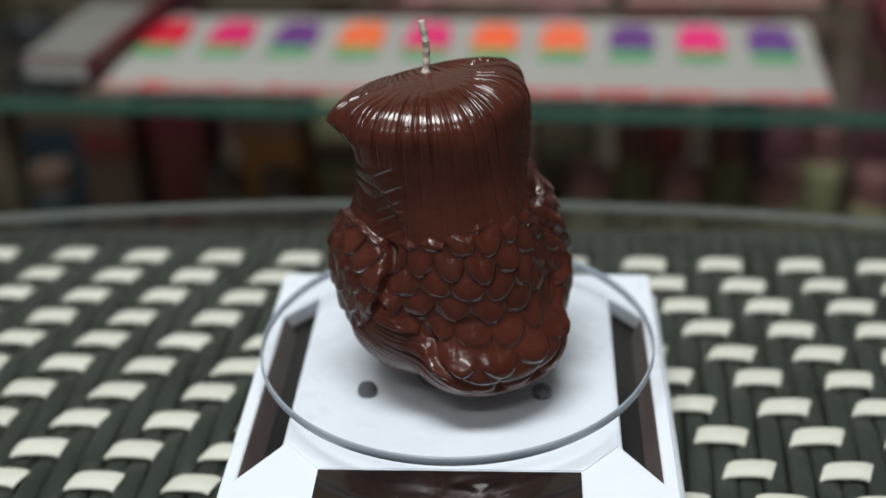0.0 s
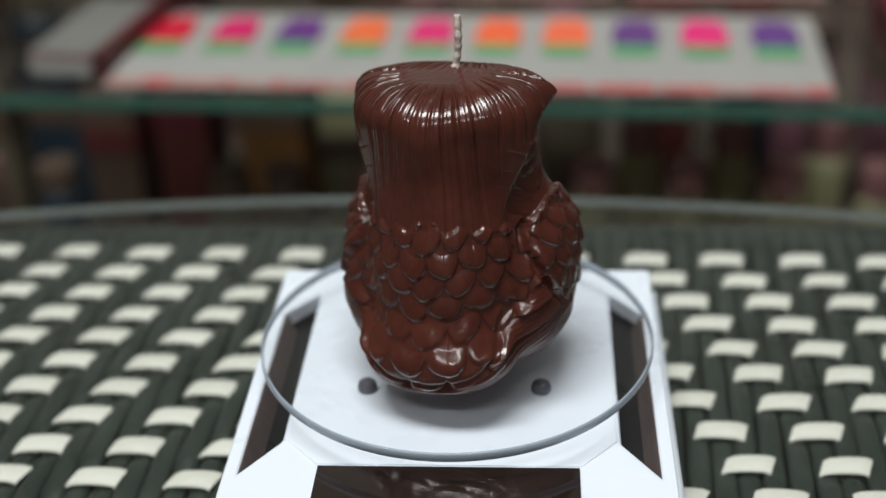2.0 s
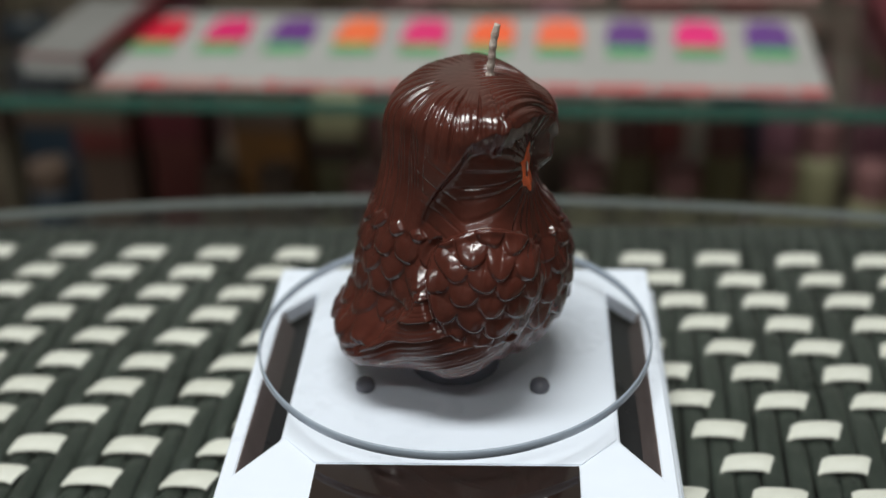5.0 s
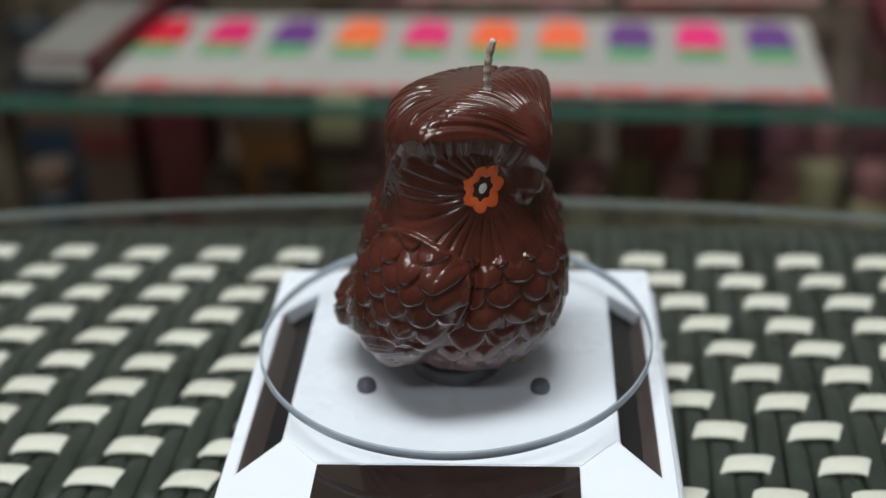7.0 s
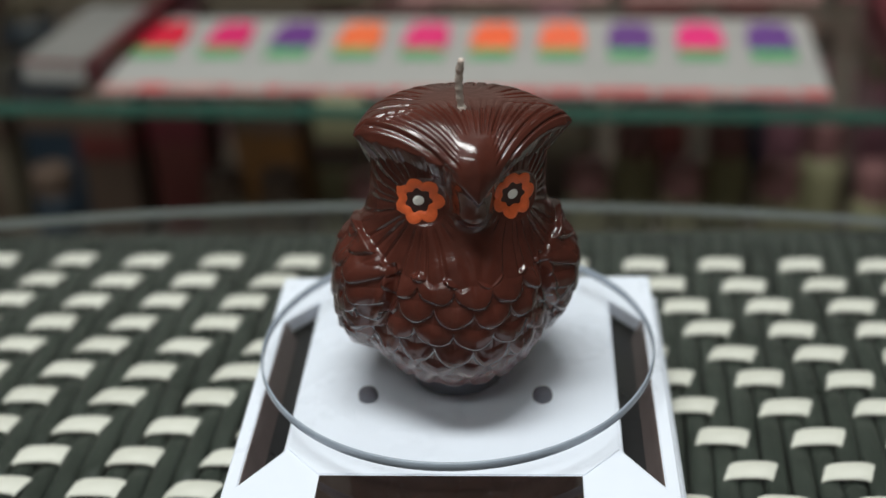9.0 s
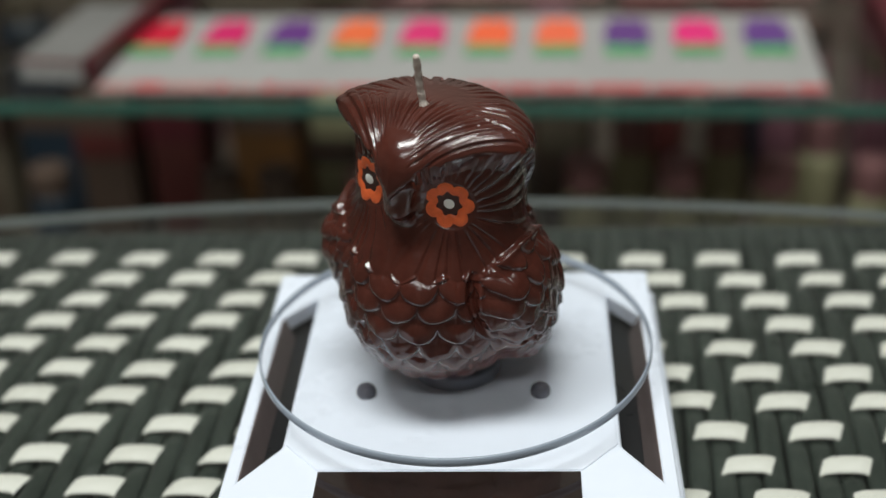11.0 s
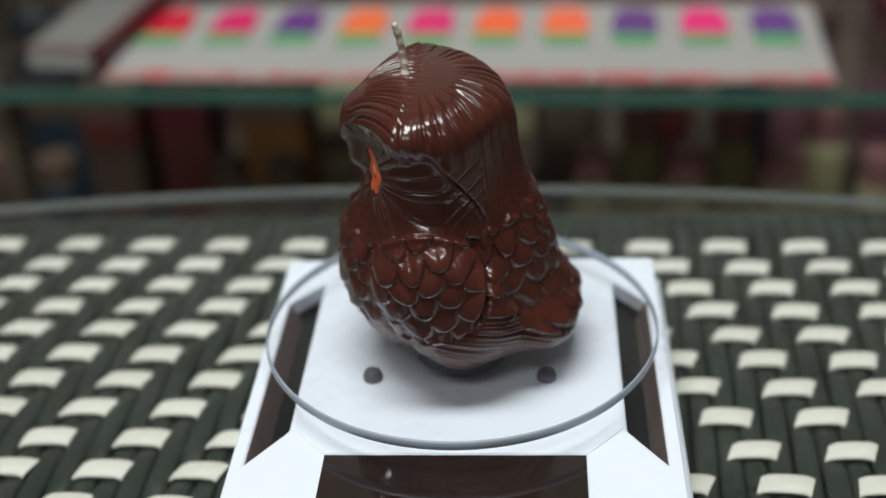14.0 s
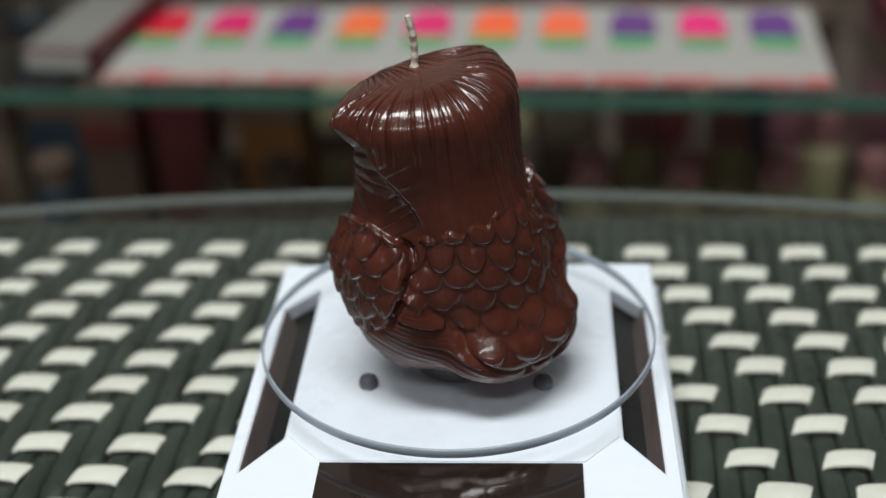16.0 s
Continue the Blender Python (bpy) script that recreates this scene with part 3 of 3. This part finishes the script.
def swatch_card():
    card = tagged(empty("flower_card"), "white printed card with a row of coloured tulip motifs", "card")
    part("sheet", box(-0.203, 0.163, 0.0, 0.108, 0.0, 0.0012, 0.0003), CARD, card)
    rnd = random.Random(12)
    pale = mat("pale_red_print", (0.45, 0.20, 0.18), 0.5, var=0.2, scale=120)
    x = -0.202
    while x < 0.155:
        w = rnd.uniform(0.006, 0.03)
        part("border_print", box(x, min(x + w, 0.162), 0.001, rnd.uniform(0.006, 0.011), 0.0013, 0.0016), rnd.choice((RED_PRINT, RED_PRINT, pale)), card)
        x += w + rnd.uniform(0.0005, 0.003)
    cols = [(0.62, 0.015, 0.045), (0.66, 0.02, 0.14), (0.14, 0.04, 0.22), (0.9, 0.17, 0.06), (0.72, 0.03, 0.17), (0.92, 0.14, 0.05), (0.92, 0.16, 0.07),
            (0.13, 0.05, 0.22), (0.8, 0.03, 0.2), (0.13, 0.05, 0.24)]
    leaf = mat("green_print", (0.08, 0.36, 0.13), 0.5, var=0.2, scale=150)
    mats = {}
    for i, c in enumerate(cols):
        if c not in mats:
            mats[c] = mat("petal_print", c, 0.45, var=0.15, scale=150)
        x = -0.1887 + i * 0.0366
        bm = slab([[(x - 0.0118, 0.0605), (x + 0.0118, 0.0605), (x + 0.0125, 0.076), (x + 0.009, 0.1), (x + 0.004, 0.094),
                    (x, 0.102), (x - 0.004, 0.094), (x - 0.009, 0.1), (x - 0.0125, 0.076)]], 0.0013, 0.0028, 0.0005, 1)
        tulip = part("tulip_motif", bm, mats[c], card)
        part("leaf_motif", slab([[(x - 0.0115, 0.0600), (x - 0.011, 0.044), (x - 0.003, 0.05), (x, 0.042), (x + 0.003, 0.05), (x + 0.011, 0.044), (x + 0.0115, 0.0600)]],
                                0.0013, 0.0024, 0.0004, 1), leaf, tulip)
    return shelf_place(card, 0, 0.012)


def goods_box(name, label, x, y, z, sx, sy, sz, m, rz=0.0, lid=None):
    ob = tagged(empty(name), label, "box", "cartons on the shelves")
    part("carton", box(-sx / 2, sx / 2, 0, sy, 0, sz, 0.0015), m, ob)
    part("lid_band", box(-sx / 2 - 0.0006, sx / 2 + 0.0006, -0.0006, sy + 0.0006, sz * 0.62, sz * 0.8, 0.0004), lid or CARD, ob)
    return shelf_place(ob, x, y, z, rz)


def jar(name, label, x, y, z, r, h, m, lid):
    ob = tagged(empty(name), label, "jar", "jars on the lower board")
    part("body", lathe([(0, 0), (r * 0.95, 0), (r, h * 0.06), (r, h * 0.72), (r * 0.85, h * 0.8), (0, h * 0.8)], 28), m, ob, smooth=True)
    part("lid", lathe([(0, h * 0.8), (r * 0.9, h * 0.8), (r * 0.9, h * 0.97), (r * 0.84, h), (0, h)], 28), lid, ob)
    return shelf_place(ob, x, y, z)


def cabinet():
    cab = tagged(empty("shelf_cabinet"), "dark wooden shop cabinet behind the glass shelf", "cabinet")
    cab.matrix_world = SHELF
    part("back_board", box(-0.6, 0.6, 0.62, 0.64, -0.72, 0.16), WOOD, cab)
    part("side_board", box(-0.62, -0.6, 0.02, 0.64, -0.72, 0.10), WOOD, cab)
    part("side_board", box(0.6, 0.62, 0.02, 0.64, -0.72, 0.10), WOOD, cab)
    part("bottom_board", box(-0.6, 0.6, 0.02, 0.62, -0.19, -0.17), WOOD, cab)
    SHELF_EDGE = mat("green_glass_edge", (0.05, 0.15, 0.115), 0.25, var=0.2, scale=20)
    part("front_edge", box(-0.599, 0.599, -0.0012, -0.0001, -0.0064, -0.0001, 0.0003), SHELF_EDGE, cab, "green front edge of the glass shelf")
    sh = tagged(part("glass_shelf", box(-0.599, 0.599, 0.0, 0.5, -0.0062, -0.0003, 0.0006), GREEN_GLASS), "clear glass shelf with a green front edge", "shelf")
    sh.matrix_world = SHELF


def goods():
    c = lambda n, col, r=0.45: mat(n, col, r, var=0.25, scale=25)
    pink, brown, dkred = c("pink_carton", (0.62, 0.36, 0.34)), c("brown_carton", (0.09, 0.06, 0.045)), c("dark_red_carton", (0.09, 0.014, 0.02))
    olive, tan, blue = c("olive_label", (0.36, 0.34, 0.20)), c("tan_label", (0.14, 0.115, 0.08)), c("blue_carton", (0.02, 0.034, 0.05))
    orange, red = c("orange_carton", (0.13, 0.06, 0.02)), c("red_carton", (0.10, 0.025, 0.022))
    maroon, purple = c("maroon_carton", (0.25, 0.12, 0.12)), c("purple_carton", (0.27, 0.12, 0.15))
    white_box = tagged(empty("flat_box"), "flat white carton with dark red edge on the glass shelf", "box")
    part("carton", box(-0.016, 0.02, 0.0, 0.085, 0.0, 0.012, 0.001), DULL_CARD, white_box)
    part("front_flap", box(-0.0155, 0.0195, -0.0009, -0.0002, 0.0005, 0.0085), CARD, white_box)
    part("edge_print", box(0.0205, 0.027, 0.0, 0.16, 0.0, 0.013, 0.001), dkred, white_box)
    part("front_line", box(-0.016, 0.02, -0.0006, 0.0, 0.009, 0.012), maroon, white_box)
    shelf_place(white_box, -0.2325, 0.028, 0, -6)
    for x, w, h, m in ((-0.36, 0.10, 0.06, brown), (-0.25, 0.11, 0.05, tan), (-0.13, 0.11, 0.055, tan), (-0.005, 0.12, 0.05, pink), (0.12, 0.11, 0.055, pink), (0.24, 0.11, 0.05, maroon), (0.36, 0.11, 0.05, dkred)):
        goods_box("carton_box", "long pale carton standing at the back of the glass shelf", x, 0.15, 0, w, 0.05, h, m)
    goods_box("carton_box", "dark red carton lying on the glass shelf", 0.235, 0.03, 0, 0.08, 0.09, 0.02, dkred, lid=dkred)
    # the lower board
    z = -0.17
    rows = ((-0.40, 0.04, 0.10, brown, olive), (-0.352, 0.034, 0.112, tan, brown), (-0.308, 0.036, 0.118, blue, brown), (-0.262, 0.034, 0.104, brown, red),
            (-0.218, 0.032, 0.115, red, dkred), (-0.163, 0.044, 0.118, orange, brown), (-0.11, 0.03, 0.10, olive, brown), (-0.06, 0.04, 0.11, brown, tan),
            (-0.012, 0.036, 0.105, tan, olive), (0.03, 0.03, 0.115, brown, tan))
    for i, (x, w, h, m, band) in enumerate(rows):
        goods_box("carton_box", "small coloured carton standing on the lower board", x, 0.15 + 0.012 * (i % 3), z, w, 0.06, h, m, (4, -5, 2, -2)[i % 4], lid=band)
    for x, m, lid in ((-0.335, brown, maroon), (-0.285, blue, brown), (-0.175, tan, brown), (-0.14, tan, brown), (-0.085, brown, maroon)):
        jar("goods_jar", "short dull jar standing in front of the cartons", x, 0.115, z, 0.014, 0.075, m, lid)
    for i in range(7):
        jar("goods_jar", "olive jar with a dark lid on the lower board", 0.046 + i * 0.027, 0.1 + 0.03 * (i % 2), z, 0.0128, 0.092 + 0.016 * (i % 2), olive, maroon)
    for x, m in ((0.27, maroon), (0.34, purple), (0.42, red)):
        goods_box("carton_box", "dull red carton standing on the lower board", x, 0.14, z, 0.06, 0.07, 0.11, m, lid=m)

    rnd = random.Random(9)
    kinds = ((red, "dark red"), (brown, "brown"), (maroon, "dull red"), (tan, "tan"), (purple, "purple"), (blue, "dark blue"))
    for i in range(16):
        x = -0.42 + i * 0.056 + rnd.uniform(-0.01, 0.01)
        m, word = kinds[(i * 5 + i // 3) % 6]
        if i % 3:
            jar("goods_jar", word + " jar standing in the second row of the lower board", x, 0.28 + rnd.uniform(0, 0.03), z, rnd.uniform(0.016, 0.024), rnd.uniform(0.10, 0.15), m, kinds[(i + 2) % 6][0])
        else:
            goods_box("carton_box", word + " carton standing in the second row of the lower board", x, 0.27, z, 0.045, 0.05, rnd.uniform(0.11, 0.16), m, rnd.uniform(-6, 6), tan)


cabinet()
swatch_card()
goods()


# ---- what moves ----
TURN = 21.55
FRONT = 9.375


def motions():
    rows = []
    for i in range(33):
        t = i * 0.5
        rows.append((t, -TURN * (t - FRONT)))
    walk(OWL, [(t, pose(0, 0, DISC_Z, 0, 0, a)) for t, a in rows])
    walk(DISC, [(t, pose(0, 0, -0.006, 0, 0, a)) for t, a in rows])


motions()
